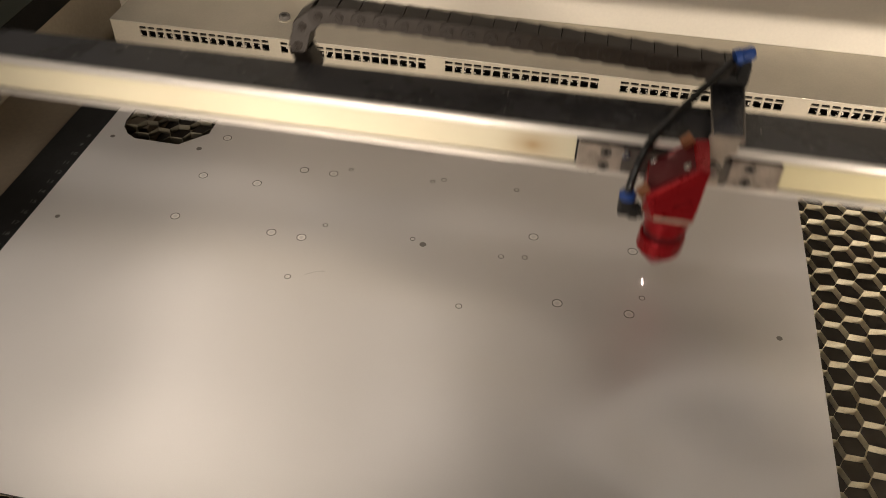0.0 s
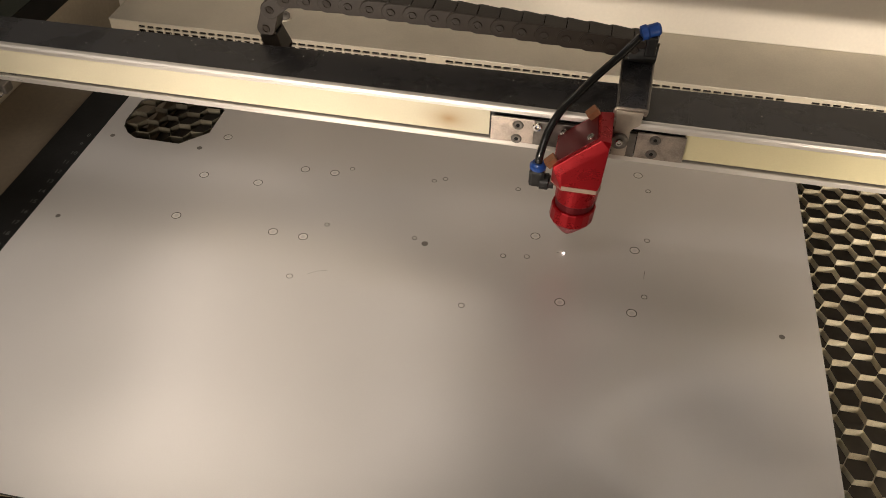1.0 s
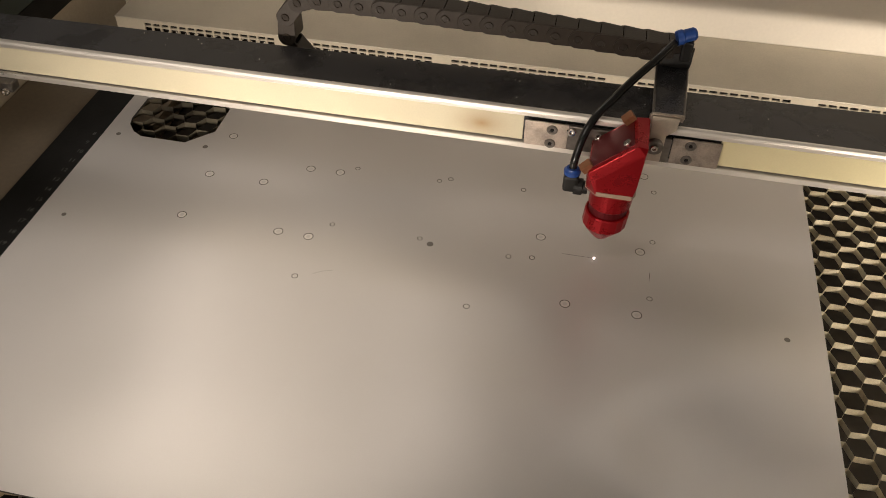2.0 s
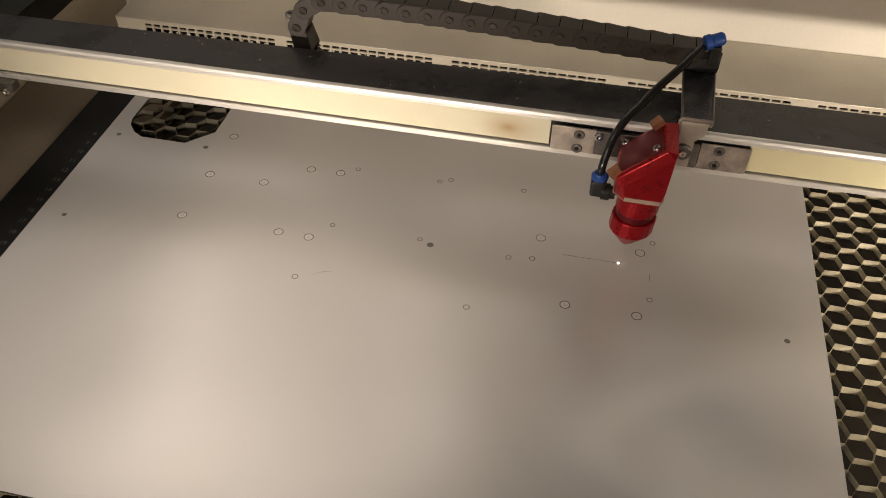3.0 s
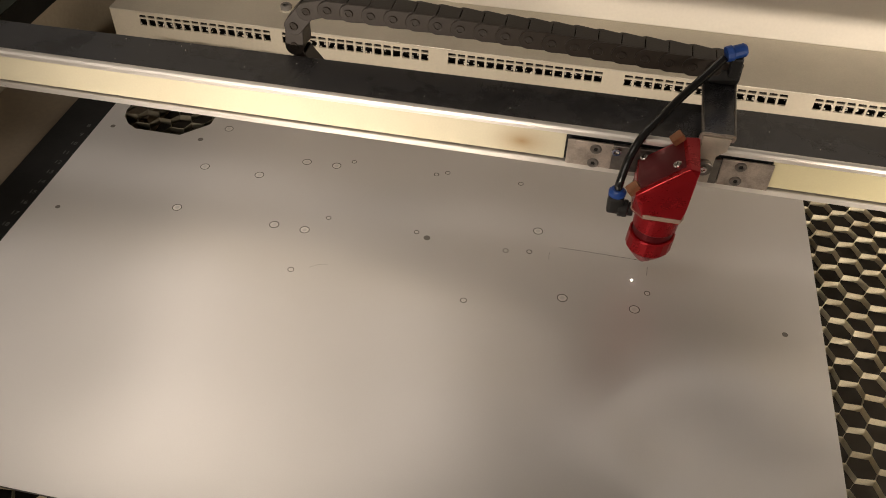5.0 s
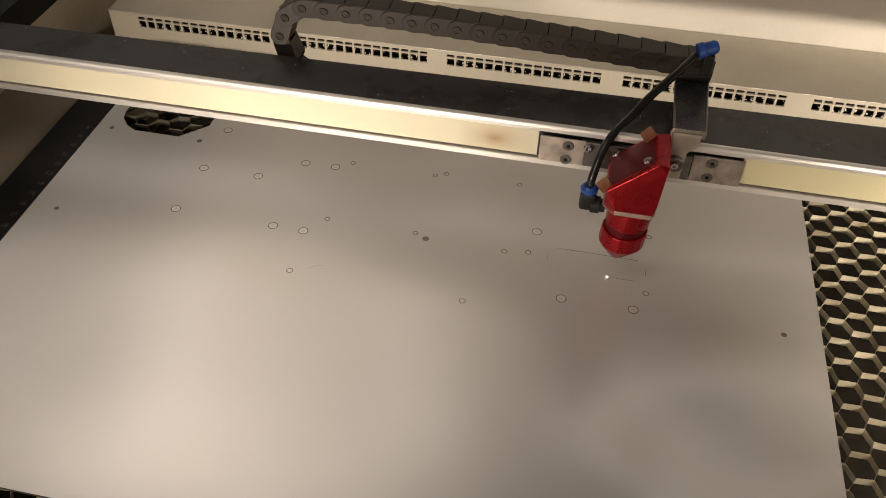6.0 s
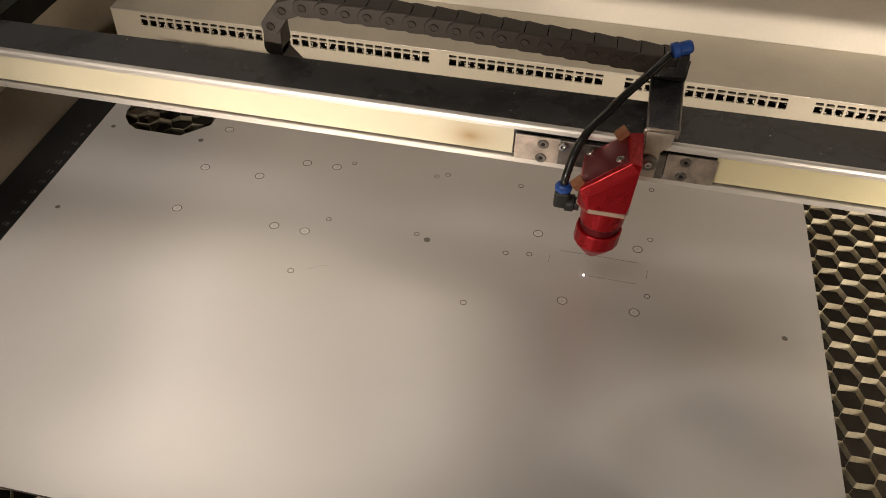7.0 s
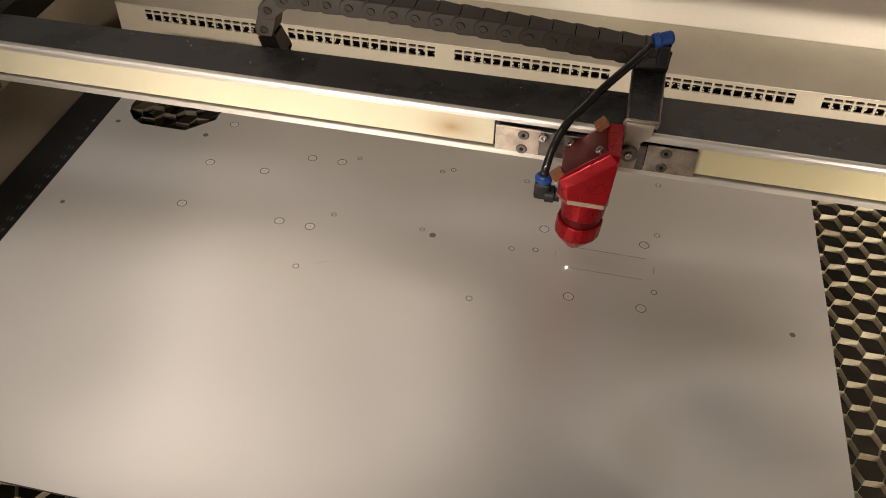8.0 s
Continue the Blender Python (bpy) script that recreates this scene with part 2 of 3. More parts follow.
def build_cabinet():
    structure("floor", box(-420, 380, 60, 640, -62, -52), TRAY, "near-black steel tray under the honeycomb bed", "tray")
    structure("wall_left", box(-412, -400, 60, 640, -52, 17.5), WALL, "cream enamelled side wall of the cabinet, its dimness put into the colour", "wall")
    structure("wall_left_upper", box(-412, -399, 60, 640, 39.5, 120, 1), TEAL, "upper side panel of the cabinet, coloured as the lid's dark teal reflection", "wall")
    structure("trim_left", box(-411, -399.3, 60, 640, 17.8, 39.2, 0.5), RULER, "black side rail of the gantry along the wall", "rail")
    structure("ledge_left", box(-399, -339.5, 60, 472.5, -34, -6, 1), BROWN, "brown enamelled ledge beside the bed", "ledge")
    structure("ledge_back", box(-399, -309, 473, 549.5, -50, -34, 1), BROWN, "brown enamelled ledge behind the ruler", "ledge")
    structure("wall_right", box(352, 364, 60, 640, -52, 120), CREAM, "cream enamelled side wall of the cabinet", "wall")
    structure("wall_front", box(-420, 364, 48, 60, -52, 90), CREAM, "cream enamelled front wall of the cabinet", "wall")
    structure("wall_back", box(-420, 364, 620, 632, -52, 330), BACKWALL, "pale enamelled back panel of the cabinet", "wall")
    structure("cabinet_base", box(-412, 364, 60, 632, -900, -62.4, 2), CREAM, "cream enamelled base of the cabinet on the floor", "base")
    structure("room_floor", box(-2500, 2500, -2500, 2500, -920, -900), ROOM, "plain floor of the room", "floor")
    structure("room_ceiling", box(-2500, 2500, -2500, 2500, 1800, 1820), ROOM, "plain plaster ceiling of the room", "ceiling")
    structure("room_wall_north", box(-2500, 2500, 2500, 2520, -900, 1800), ROOM, "plain plaster wall of the room", "wall")
    structure("room_wall_south", box(-2500, 2500, -2520, -2500, -900, 1800), ROOM, "plain plaster wall of the room", "wall")
    structure("room_wall_east", box(2500, 2520, -2500, 2500, -900, 1800), ROOM, "plain plaster wall of the room", "wall")
    structure("room_wall_west", box(-2520, -2500, -2500, 2500, -900, 1800), ROOM, "plain plaster wall of the room", "wall")


def build_plenum():
    """The exhaust box behind the bed, with two rows of slots in its front edge."""
    t = thing("exhaust_plenum", "cream steel exhaust box with rows of dark slots behind the bed", "exhaust box")
    t.matrix_world = mm_pose(0, 0, -1.0, 0, -0.5, 0)
    part("cover", box(-367, 350, 549.2, 619.5, 11.4, 12.6, 0.4), BOXTOP, t, "dusty grey-brown sheet steel cover")
    part("side_panel", box(-367, -365.6, 551.5, 619.5, -52, 11.2), CREAM, t)
    # Black sheet close behind the slots, in place of the shade inside.
    part("slot_shade_sheet", box(-361, 350, 560, 562, -52, 11), TRAY, t, "black sheet that stands in for the shade inside the box")
    rows = ((6.6, 8.9), (-0.2, 5.4))
    pitch, wide = 7.2, 5.6
    groups = [(-343.5, 15), (-227.5, 16), (-99, 16), (30.5, 16), (162.5, 16)]
    part("top_bar", box(-367, 350, 550, 551.4, 8.9, 11.4), CREAM, t)
    part("middle_bar", box(-367, 350, 550, 551.4, 5.4, 6.6), CREAM, t)
    part("front_panel", box(-367, 350, 550, 551.4, -52, -0.2), CREAM, t)
    for z0, z1 in rows:
        last = -367
        for x0, n in groups:
            for i in range(n):
                a = x0 + i * pitch
                bm = box(last, a, 550, 551.4, z0, z1)
                part("bar", bm, CREAM, t)
                last = a + wide
        part("bar", box(last, 350, 550, 551.4, z0, z1), CREAM, t)
    rng = random.Random(4)
    bm = bmesh.new()
    for x0, n in groups:
        for i in range(n):
            for k in range(rng.choice((1, 3, 5, 7))):
                x = x0 + i * pitch + rng.choice((rng.uniform(0, 1.4), rng.uniform(wide - 1.4, wide)))
                z = rng.uniform(0, 5)
                bmesh.ops.create_icosphere(bm, subdivisions=1, radius=rng.uniform(0.3, 0.8) * MM, matrix=mm_pose(x, 550.6, z))
    tagged(part("soot_crumbs", bm, BACKWALL, t, "pale crumbs of residue clinging to the slots"), kind="stuff")
    b = thing("socket_bolt", "small grey socket bolt standing on the exhaust cover", "bolt")
    b.matrix_world = mm_pose(-233, 578, 9.6)
    part("washer", turned([(0, 0), (5.6, 0), (5.6, 0.9), (0, 0.9)]), BOXTOP, b)
    part("bolt_head", screw_head(4.4, 3.2, mm_pose(0, 0, 1.0)), PLUG, b, smooth=False)


def build_bed():
    t = thing("honeycomb_bed", "aluminium honeycomb cutting bed with dark hexagonal cells", "cutting bed")
    col, row, thick, top, deep = 11.9, 14.35, 0.12, -1.7, 4.3
    rng = random.Random(11)
    x_lo, x_hi, y_lo, y_hi = -309, 352, 108, 506
    half = 4.3
    cols = range(int((x_lo - 157.2) / col), int((x_hi - 157.2) / col) + 1)
    spots = {}

    def corner(i, m, side):
        key = (i, m, side)
        if key not in spots:
            spots[key] = (157.2 + i * col + side * half + rng.uniform(-0.6, 0.6), m * row / 2 - 2.0 + rng.uniform(-0.55, 0.55))
        return spots[key]

    for k in range(int(2 * y_lo / row), int(2 * y_hi / row)):
        line = []
        for i in cols:
            m = k if (k + i) % 2 else k + 1
            shift = thick if m == k else -thick
            for side in (-1, 1):
                x, y = corner(i, m, side)
                line.append((x, y + shift))
        verts, faces = [], []
        for n, (x, y) in enumerate(line):
            lift, lean = rng.uniform(-0.15, 0.15), rng.uniform(-0.4, 0.4)
            for dz, dy, dl in ((top + lift, -thick / 2, 0), (top + lift, thick / 2, 0), (top - deep, thick / 2, lean), (top - deep, -thick / 2, lean)):
                verts.append((x * MM, (y + dy + dl) * MM, dz * MM))
            if n:
                a, b = 4 * n - 4, 4 * n
                for q in range(4):
                    faces.append((a + q, b + q, b + (q + 1) % 4, a + (q + 1) % 4))
        me = bpy.data.meshes.new("foil_ribbon")
        me.from_pydata(verts, [], faces)
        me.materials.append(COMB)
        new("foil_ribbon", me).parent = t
    r = thing("ruler_bar", "black ruler bar with worn pale numbers along the bed", "ruler")
    part("bar", box(-339, -309.9, 100, 472, -9, -1.8, 0.5), RULER, r)
    for number in range(8, 29):
        y = 496.2 - number * 9.95
        if 105 < y < 466:
            part("number", lettering(str(number), 3.4, mm_pose(-316.5, y, -1.72)), RULER_INK, r)
            part("tick", box(-312.4, -310.4, y - 0.15, y + 0.15, -1.8, -1.74), RULER_INK, r)


# rings and plugs of the sheet: x, y in millimetres and the radius
RINGS = [(-224.8, 351.6, 2.9), (-224.1, 433., 2.9), (-187.9, 391.9, 2.9), (-163.1, 411.3, 2.9), (-144.8, 350.1, 2.9), (-223.9, 391.9, 2.9),
         (-163.5, 350.4, 2.9), (-143.7, 411.9, 2.9), (8.6, 329.7, 2.9), (47.7, 330., 2.9), (-10.9, 380.3, 2.9), (47.4, 380.5, 2.9), (18.1, 451.1, 2.9), (46.9, 452, 2.9),
         (-142.1, 317.3, 1.75), (-43.8, 315.9, 1.75), (-133.9, 418.3, 1.5), (-134.2, 363.3, 1.5), (-80.1, 418, 1.5), (-73.5, 421.3, 1.6), (-80.5, 363, 1.5),
         (-27.2, 359.5, 1.6), (-13.7, 361.7, 1.6), (-26.8, 421.3, 1.6), (54.3, 390.5, 1.6), (54.1, 343.7, 1.6), (53.7, 437.2, 1.6)]
PLUGS = [(-73.6, 359.7, 1.9), (126.9, 329.8, 1.5), (-293.4, 336.1, 1.4), (-299.4, 418., 1.5), (-237.8, 417.7, 1.7)]


def build_sheet():
    t = thing("engraving_sheet", "satin silver laminate sheet engraved with small rings", "sheet")
    x0, x1, y0, y1 = -309.7, 146.9, 160.8, 478
    hole = [(-299, 437), (-297, 430), (-291, 423), (-284, 419), (-253, 419), (-238, 435), (-238, 462), (-247, 470), (-288, 470), (-299, 461)]
    bm = bmesh.new()
    outer = [bm.verts.new((x * MM, y * MM, 0)) for x, y in ((x0, y0), (x1, y0), (x1, y1), (x0, y1))]
    inner = [bm.verts.new((x * MM, y * MM, 0)) for x, y in hole]
    edges = [bm.edges.new((loop[i], loop[(i + 1) % len(loop)])) for loop in (outer, inner) for i in range(len(loop))]
    bmesh.ops.triangle_fill(bm, use_beauty=True, use_dissolve=False, edges=edges)
    for f in bm.faces:
        if f.normal.z < 0:
            f.normal_flip()
    part("face", bm, SHEET, t)
    rim = bmesh.new()
    for loop in (((x0, y0), (x1, y0), (x1, y1), (x0, y1)), hole):
        for i in range(len(loop)):
            (ax, ay), (bx, by) = loop[i], loop[(i + 1) % len(loop)]
            rim.faces.new([rim.verts.new((x * MM, y * MM, z * MM)) for x, y, z in ((ax, ay, 0), (bx, by, 0), (bx, by, -1.5), (ax, ay, -1.5))])
    part("rim", rim, SHEET_EDGE, t, "thin dark core of the sheet")
    for x, y, r in RINGS:
        w, r = 0.46, r * 0.94
        # Pale inner ring: the glint inside each engraved ring, put into colour.
        part("painted_glint", turned([(r * 0.45, 0.0), (r * 0.5, 0.04), (r - 0.35, 0.04), (r - 0.3, 0.0)], 24, mm_pose(x, y, 0.02)), PALE, t)
        part("engraved_ring", turned([(r - w / 2, 0.0), (r - w / 2, 0.05), (r + w / 2, 0.05), (r + w / 2, 0.0)], 28, mm_pose(x, y, 0.02)), ENGRAVED, t)
    for x, y, r in PLUGS:
        part("plug", turned([(0, 0.05), (r, 0.05), (r + 0.1, 0.0)], 24, mm_pose(x, y, 0.02)), PLUG, t, "small grey plugged hole")
    part("scratch", tube([(-133, 321, 0), (-128, 324.5, 0), (-123, 326, 0)], 0.07, 6, 4), PLUG, t)
    return t


# ---------------------------------------------------------------- the gantry, its head and chain
def build_gantry():
    """Local y = 0 is the laser beam's line."""
    t = thing("gantry", "aluminium gantry beam with a black top and cream front strip", "gantry")
    part("beam", prism([(-398, 22), (350, 22), (350, 60.6), (-398, 48.2)], "z", 56.9, 80.6, 0.6), BLACK_TOP, t, "black anodised beam")
    part("top_cover", prism([(-398, 21.6), (350, 21.6), (350, 61.0), (-398, 48.6)], "z", 80.8, 82.0, 0.3), BLACK_TOP, t)
    part("upper_lip", prism([(18.6, 78.2), (22, 78.2), (22, 82.2), (20.6, 82.5), (19.2, 82.0), (18.5, 80.6)], "x", -398, 350, 0.3), LIP, t, "bright aluminium upper lip")
    part("lower_lip", prism([(18.5, 57.0), (22, 56.8), (22, 60.4), (19, 60.4), (18.5, 60.0)], "x", -398, 350, 0.3), LIP, t, "bright aluminium lower lip")
    part("chain_bracket", box(-112, -84, 61.5, 82, 38, 47.2, 1), PLASTIC, t, "black bracket that holds the chain's end")
    rng = random.Random(8)
    bm = bmesh.new()
    for k in range(46):
        bmesh.ops.create_icosphere(bm, subdivisions=1, radius=rng.uniform(0.10, 0.34) * MM, matrix=mm_pose(rng.uniform(-330, 180), rng.uniform(24, 54), 82.1))
    tagged(part("dust", bm, BACKWALL, t, "pale specks of dust on the black top"), kind="stuff")
    e = part("end_bracket", box(-356, -338, 13, 21, 50, 56.6, 1), OILED, t)
    part("screw", screw_head(2.5, 2, mm_pose(-342, 12, 51.5, 90)), CHROME, e)
    return t


BEAM_X, BEAM_Y = -1.2, -1.2


def build_spot():
    """The burning spot where the beam meets the sheet."""
    t = thing("burn_spot", "tiny white-hot burning spot of the laser on the sheet", "laser spot")
    spark = bmesh.new()
    bmesh.ops.create_icosphere(spark, subdivisions=2, radius=0.36 * MM, matrix=mm_pose(0, 0, 0.3))
    part("spark", spark, SPARK, t)
    return t


def build_head():
    """Local x = y = 0 is the laser beam, z = 0 the sheet's face."""
    t = thing("laser_head", "red anodised laser cutting head with black air hose on the gantry", "laser head")
    lean = Matrix(((1, 0, 0.07, -0.0011), (0, 1, 0, 0), (0, 0, 1, 0), (0, 0, 0, 1)))
    part("nozzle", turned([(0, 15.6), (1.6, 15.6), (2.4, 16.6), (4.6, 18.8), (11.4, 27.6), (12.2, 29.0), (12.2, 37.2), (11.6, 38.0), (0, 38.0)], 18, lean), RED, t, "red conical nozzle")
    # The recess takes the dark red, so its shade lies in the colour.
    part("groove", turned([(0, 37.9), (10.6, 37.9), (10.6, 43.0), (0, 43.0)], 40, lean), DARK_RED, t, "red groove, its shade put into a darker red")
    part("lens_tube", turned([(0, 42.9), (11.2, 42.9), (11.6, 43.4), (11.6, 54.8), (0, 54.8)], 40, lean), RED, t, smooth=False)
    part("retaining_band", prism([(-12.7, -6.4), (-6.2, -13.0), (12.0, -13.0), (14.0, -9.0), (14.0, 15.4), (-12.7, 15.4)], "z", 55.6, 58.2, 0.3), BAND, t, "pinkish cream rubber retaining band")
    part("body", hull([(-6, -12.6, 54.6), (11.6, -12.6, 54.6), (13.6, -12.6, 64), (14.6, -12.6, 85.2), (-7.8, -12.6, 65.6),
                       (-12.4, -6, 54.6), (-12.4, -6.8, 66.5), (-12.3, -11.9, 69.2), (10.4, -11.3, 89.5), (8.6, 16.5, 88.0), (-12.3, 17, 69.5),
                       (15.4, -10.6, 88.0), (15.4, 17, 88.4), (15.0, 17, 60), (12, 17, 54.6), (13.4, -9, 56), (-12.4, 17, 54.6)], 0.35), RED, t, "red faceted mirror housing")
    lift = (-0.33, 0.37)
    plate = part("mirror_plate", hull([(x + dx * k, y, 80.4 + 0.885 * x + dz * k) for x, y in ((-11.6, -9.4), (8.6, -8.4), (7.4, 14.6), (-11.4, 15.2)) for k in (-1, 1) for dx, dz in (lift,)], 0.15), DARK_RED, t, "dark red tilted mirror plate")
    for x, y in ((-8.6, 14.0), (5.8, -5.4)):
        z = 80.4 + 0.885 * x
        part("adjusting_screw", screw_head(2.2, 2.4, mm_pose(x, y, z, 0, -41.5, 0)), CHROME, plate, "bright steel adjusting screw")
    for x, y, z in ((-12.2, -7.2, 68.6), (5.6, 15.0, 86.6)):
        part("clip", box(-3.3, 3.3, -2.5, 2.5, 0, 4.2, 0.6), COPPER, plate, "brown copper clip").matrix_basis = mm_pose(x, y, z, 0, -41.5, 20)
    elbow = part("elbow_fitting", box(-24.6, -16.2, -4.4, 4.0, 48.5, 59.0, 1.8), PLASTIC, t, "black plastic elbow fitting")
    part("nipple", turned([(0, 0), (4.6, 0), (4.6, 4.5), (3.6, 5), (3.6, 7.5), (0, 7.5)], 20, mm_pose(-18.5, -1.0, 51.0, 0, 90, 0)), PLASTIC, elbow)
    part("release_collar", turned([(0, 59), (4.5, 59), (4.6, 60.8), (3.6, 61.8), (3.2, 62.6), (0, 62.6)], 24, mm_pose(-20.4, -0.2, 0)), BLUE, elbow, "blue release collar")
    part("air_hose", tube([(-20.4, -0.2, 61), (-19.9, 1.0, 67.7), (-17.4, 7, 78.2), (-12.4, 16, 85.7), (-4.4, 26, 91.5), (2.5, 37, 95), (13.6, 51, 101), (23.6, 60, 109.6)], 2.15, 16), HOSE, t, "glossy black air hose", smooth=True)
    part("hose_joint", turned([(0, -1.5), (4.0, -1.5), (4.2, 1.5), (3.6, 2.5), (3.6, 7.8), (2.8, 9.0), (0, 9.0)], 24, mm_pose(25.4, 61.5, 111.6, 0, 76, 18)), BLUE, t, "blue hose joint")
    # the stainless bracket over the beam and the black arm
    part("bracket", prism([(17, 62), (24.6, 62), (25.2, 79), (29.6, 83), (30.4, 90.6), (16.2, 90.6)], "y", 15.6, 17.4, 0.4), STAINLESS, t, "bent stainless bracket")
    part("bracket_lip", tube([(15.9, 16.6, 86), (15.9, 16.6, 91.2), (23, 16.6, 91.5), (31.0, 16.6, 91.5), (31.0, 16.6, 88.5)], 0.9, 10, 6), STEEL, t)
    part("arm", prism([(16.6, 17.5), (32.2, 17.5), (34.6, 78), (17.0, 78)], "z", 87.8, 90.4, 0.6), BLACK_TOP, t, "black painted steel arm")
    for x0, x1 in ((16.3, 17.0), (32.0, 34.4)):
        part("arm_edge", tube([(x0, 18, 90.4), ((x0 + x1) / 2, 48, 90.4), (x1, 77, 90.4)], 0.7, 8, 4), OILED, t, "lighter steel edge of the arm")
    part("arm_block", hull([(17.5, 66, 90.5), (34.6, 66, 90.5), (34.6, 81, 90.5), (17.5, 81, 90.5), (19, 63.5, 93), (34.8, 63.5, 95), (34.8, 64, 101), (20, 64.5, 99), (20, 80, 103), (34, 80, 104)], 0.5), PLASTIC, t, "black plastic end block of the chain")
    part("joint_post", box(27.5, 33.5, 59.5, 67, 98, 110, 1.2), PLASTIC, t)
    w = part("guide_wheel", turned([(0, 0), (4.6, 0), (4.6, 5), (3.9, 5.4), (2.2, 5.4), (2.0, 4.2), (0, 4.2)], 26, mm_pose(20.2, 18.5, 72.4, 90, 0, 0)), OILED, t, "dark guide wheel")
    part("axle_bolt", screw_head(2.0, 1.8, mm_pose(20.2, 13.6, 72.4, 90, 0, 0)), CHROME, w)
    part("runner_block", box(-28, 29, 17.6, 20.2, 60.5, 76, 0.5), OILED, t, "dark oily runner block in the beam's slot")
    for x0, x1, z0, z1, screws in ((-49.4, -25.8, 61.0, 76.6, ((-34.5, 72.4), (-34.9, 63.4))), (29.4, 55.0, 61.0, 77.2, ((39.0, 73.6), (38.4, 64.4)))):
        p = part("scraper_plate", box(x0, x1, 17.2, 18.4, z0, z1, 0.3), STEEL, t, "scuffed steel end plate")
        for x, z in screws:
            part("screw", turned([(0, 0.2), (1.2, 0.2), (1.4, 0.7), (2.5, 0.75), (3.0, 0.2), (3.1, -0.4), (0, -0.4)], 22, mm_pose(x, 17.2, z, 90, 0, 0)), OILED, p, "oily countersunk screw")
            # Flat black disc paints the shade of the screw's hollow.
            part("socket", turned([(0, 0.25), (1.15, 0.25), (1.2, 0.0), (0, 0.0)], 6, mm_pose(x, 17.2, z, 90, 0, 0)), RULER, p)
    part("cover_strip", box(-394, -50.5, 20.0, 21.6, 61.6, 78.0, 0.2), BELT_LIT_SCORCHED, t, "cream cover strip in its lamplit paler colour, scorched brown in one spot")
    part("cover_strip", box(54.5, 292, 20.0, 21.6, 61.6, 78.0, 0.2), BELT_DIM, t, "cream cover strip in the beam's slot, in its dimmer colour")
    part("screw", screw_head(2.6, 1.6, mm_pose(-24, 17.4, 73, 90, 0, 0)), CHROME, t)
    return t


LINKS, PITCH, BEND, CHAIN_Z, CHAIN_Y, RISE, START = 26, 12.6, 20.0, 98.2, 72.0, 6.8, 34.0


def link_mesh():
    bm = bmesh.new()
    prof = []
    r = 5.5
    for k in range(13):
        a = math.pi / 2 + math.pi * k / 12
        prof.append((-PITCH / 2 + r * math.cos(a), r * math.sin(a)))
    prof += [(6.8, -r * 0.96), (6.8, r * 0.96)]
    for side in (-1, 1):
        own = prism(prof, "y", 6.6 * side, 8.2 * side)
        for v in own.verts:
            v.co.y -= side * 0.11 * (v.co.x + 12 * MM)
        bmesh.ops.bevel(own, geom=list(own.edges), offset=0.3 * MM, segments=1, affect="EDGES")
        joined(bm, own)
    turned([(1.5, 0.0), (1.6, 0.5), (2.4, 0.5), (2.6, 0.0)], 20, mm_pose(-PITCH / 2, -7.85, 0, 90, 0, 0), bm)
    turned([(0, 0.0), (1.3, 0.35), (0, 0.4)], 14, mm_pose(-PITCH / 2, -7.85, 0, 90, 0, 0), bm)
    box(-PITCH / 2 - 1, PITCH / 2 - 1.4, -6.2, 6.2, 4.2, 5.5, 0.4, bm)
    box(-PITCH / 2 - 1, PITCH / 2 - 1.4, -6.2, 6.2, -5.5, -4.2, 0.4, bm)
    return mesh_of("link", bm, CHAIN)


def build_chain():
    t = thing("cable_chain", "black plastic cable chain looping along the gantry", "cable chain")
    me = link_mesh()
    links = []
    for i in range(LINKS):
        ob = new("link", me)
        ob.parent = t
        links.append(ob)
    return t, links


def chain_pose(i, x_head):
    """Where link i lies on the chain's loop while the head stands at x_head."""
    x_bend = x_head / 2 - 169.8
    run = x_head + START - x_bend
    top = CHAIN_Z + RISE
    s = (i + 0.5) * PITCH
    if s < run:
        k = s / run
        return mm_pose(x_head + START - s, CHAIN_Y, CHAIN_Z + RISE * (1.5 * k - 0.5 * k ** 3), 0, math.degrees(RISE * 1.5 * (1 - k * k) / run), 0)
    a = (s - run) / BEND
    if a < math.pi:
        low = BEND if a < math.pi / 2 else 1.6 * BEND
        return mm_pose(x_bend - BEND * math.sin(a), CHAIN_Y, top - BEND + low * math.cos(a), 0, -math.degrees(a), 0)
    return mm_pose(x_bend + (s - run - math.pi * BEND), CHAIN_Y, top - 2.6 * BEND, 0, -180, 0)


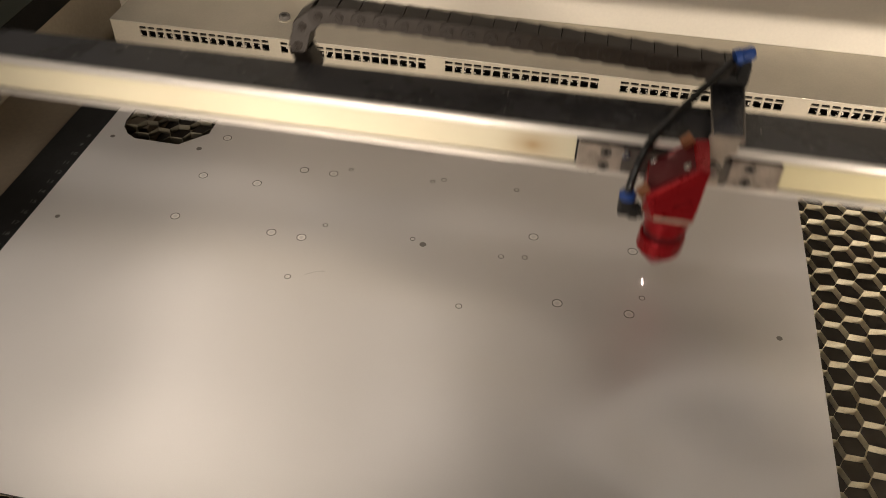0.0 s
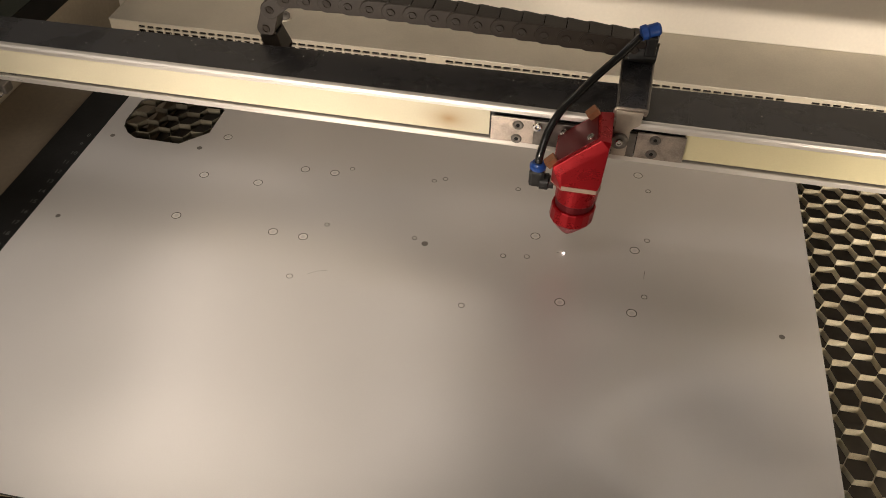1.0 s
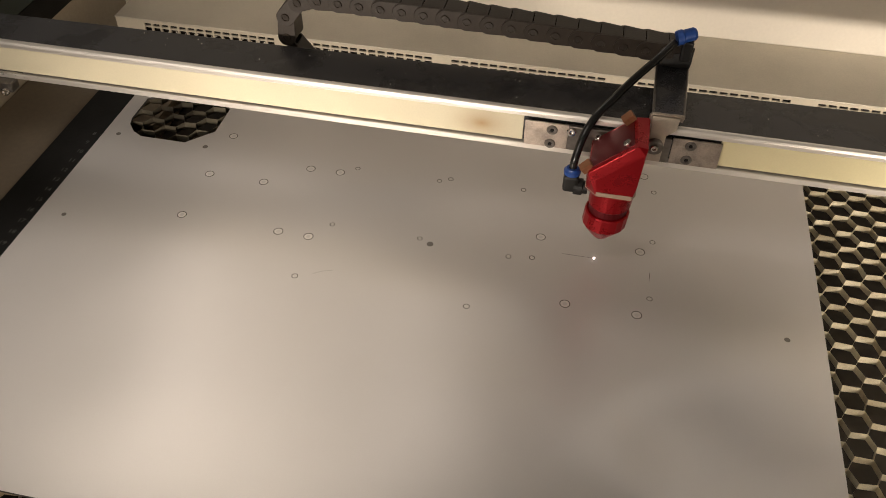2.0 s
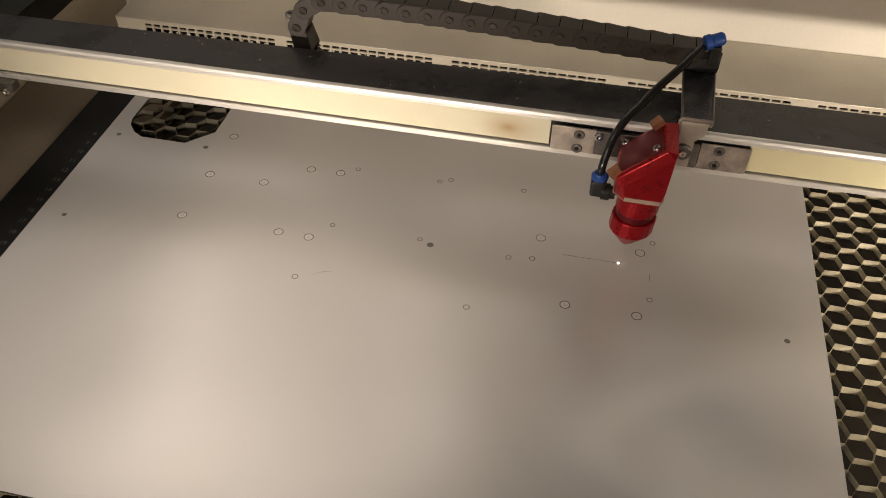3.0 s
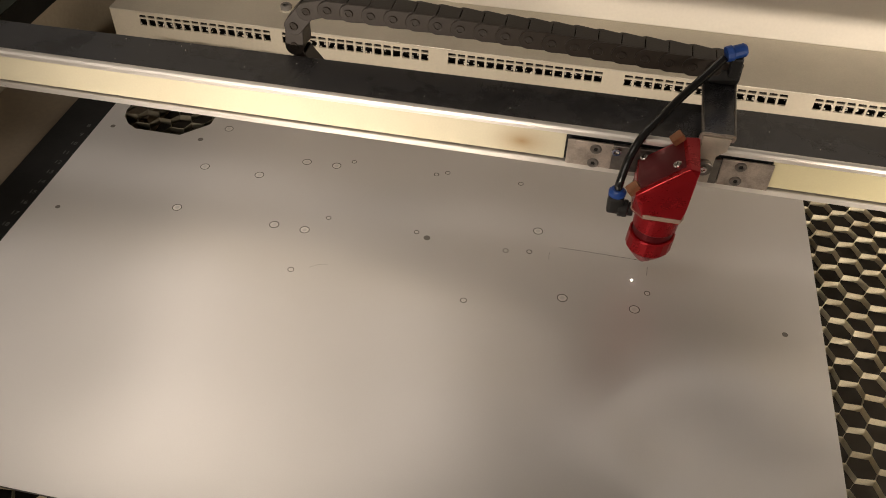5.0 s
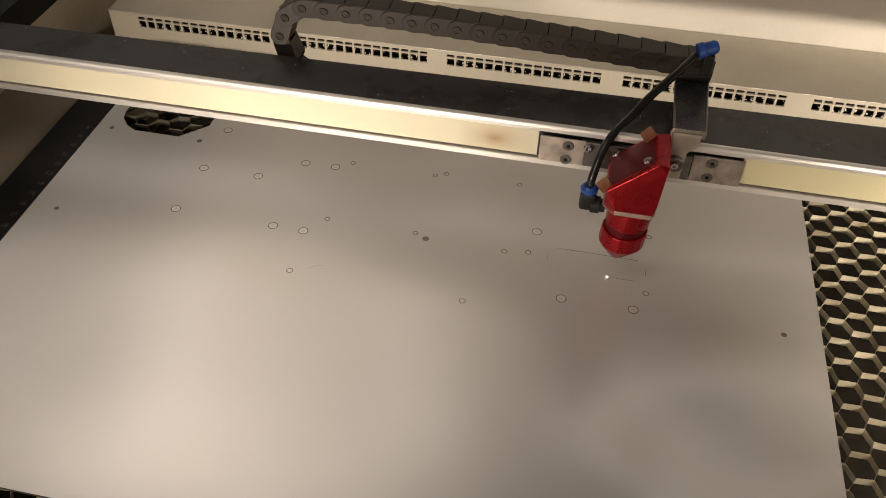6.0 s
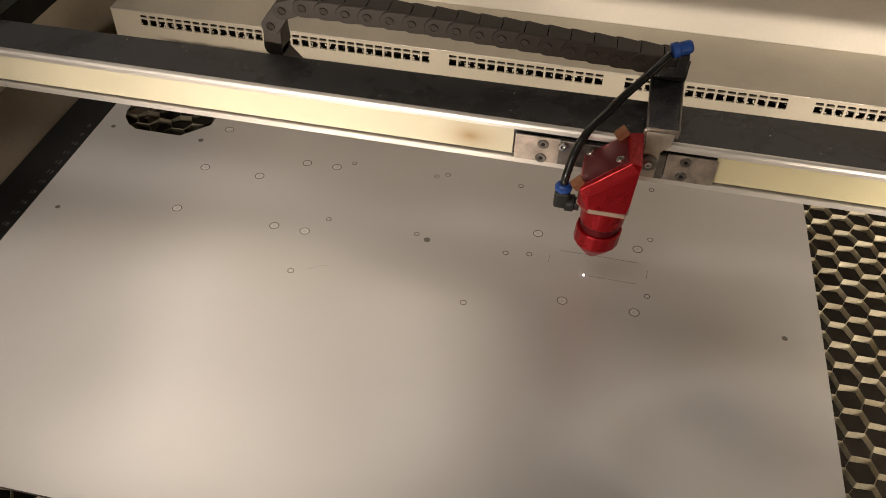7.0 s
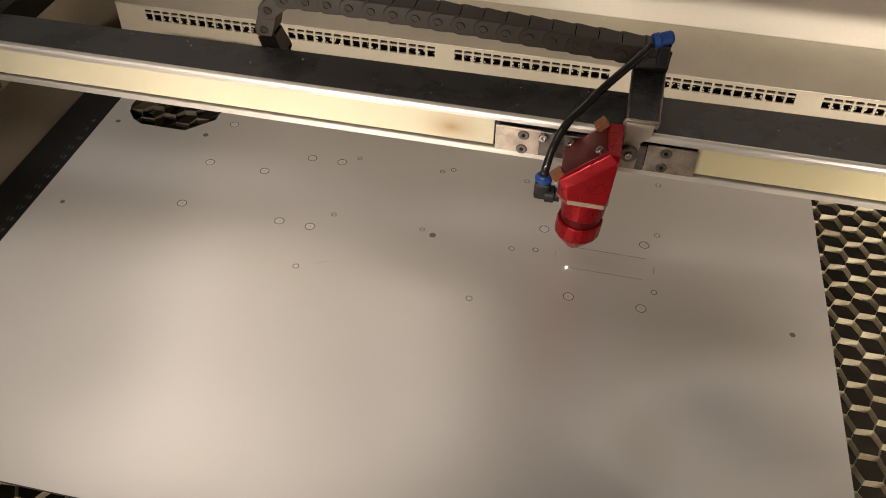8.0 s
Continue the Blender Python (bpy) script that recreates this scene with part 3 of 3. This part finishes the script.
# the beam's way over the sheet: seconds, x and y in millimetres
BEAM = [(0.0, 55.0, 357.7), (0.0334, 54.8, 365.6), (0.1, 54.8, 365.3), (0.5, 54.6, 359.0), (0.5334, 54.0, 359.2), (0.5667, 35.0, 364.0), (0.6, 13.0, 369.0),
        (0.6334, 3.4, 370.3), (0.7, 4.2, 370.3), (1.0, 8.0, 370.3), (1.5, 15.6, 370.4), (2.0, 22.6, 370.4), (2.5, 29.6, 370.4), (3.0, 36.6, 370.3), (3.5, 43.5, 370.4), (4.0, 50.4, 370.2),
        (4.0667, 50.4, 369.8), (4.1, 24.4, 364.7), (4.1334, -0.9, 359.3), (4.2, -1.0, 359.6), (4.4, -1.0, 362.4), (4.6, -1.0, 364.6), (4.6667, 0.5, 364.4), (4.7, 21.2, 360.2),
        (4.7334, 43.0, 355.2), (4.7667, 50.0, 353.2), (4.9, 48.2, 353.2), (5.8, 36.1, 353.2), (6.0, 33.4, 353.2), (6.5, 26.6, 353.2), (7.0, 19.6, 353.2), (7.5, 13.0, 353.2), (8.0, 6.4, 353.2)]


def beam_at(t):
    for (t0, x0, y0), (t1, x1, y1) in zip(BEAM, BEAM[1:]):
        if t <= t1:
            k = (t - t0) / (t1 - t0)
            return x0 + (x1 - x0) * k, y0 + (y1 - y0) * k
    return BEAM[-1][1:]


def head_x(x, y):
    """The head's place along the beam while the spot lies at x, y."""
    return x + 0.045 * (x - 32) + 0.06 * (370 - y)


def build_cuts(sheet):
    """Short lengths of the engraved outline, each of which comes up through the face as the beam passes."""
    cuts = []
    for a, b, n in ((0.1, 0.5, 3), (0.7, 3.96, 16), (4.2, 4.6, 3), (4.85, 8.0, 16)):
        for k in range(n):
            t0, t1 = a + (b - a) * k / n, a + (b - a) * (k + 1) / n
            (xa, ya), (xb, yb) = beam_at(t0), beam_at(t1)
            g = 0.085
            bm = box(min(xa, xb) - g + BEAM_X, max(xa, xb) + g + BEAM_X, min(ya, yb) - g + BEAM_Y, max(ya, yb) + g + BEAM_Y, -0.3, 0.06)
            cuts.append((part("cut", bm, ENGRAVED, sheet), t1))
    return cuts


def motions():
    walk(gantry, [(t, mm_pose(0, y, 0, 0, -0.3, 0)) for t, x, y in BEAM])
    walk(chain, [(t, mm_pose(0, y, 0)) for t, x, y in BEAM])
    walk(head, [(t, mm_pose(head_x(x, y), y, 0, 0, -0.3, 0)) for t, x, y in BEAM])
    walk(spot, [(t, mm_pose(x + BEAM_X, y + BEAM_Y, 0)) for t, x, y in BEAM])
    for i, ob in enumerate(links):
        walk(ob, [(t, chain_pose(i, head_x(x, y))) for t, x, y in BEAM])
    for ob, t in cuts:
        rows = [(0.0, mm_pose(0, 0, -0.5))]
        if t > 0.3:
            rows.append((t - 0.1, mm_pose(0, 0, -0.5)))
        rows.append((t, mm_pose(0, 0, 0)))
        if t < 7.95:
            rows.append((8.0, mm_pose(0, 0, 0)))
        walk(ob, rows)


build_cabinet()
build_plenum()
build_bed()
engraving_sheet = build_sheet()
gantry = build_gantry()
head = build_head()
spot = build_spot()
chain, links = build_chain()
cuts = build_cuts(engraving_sheet)
motions()
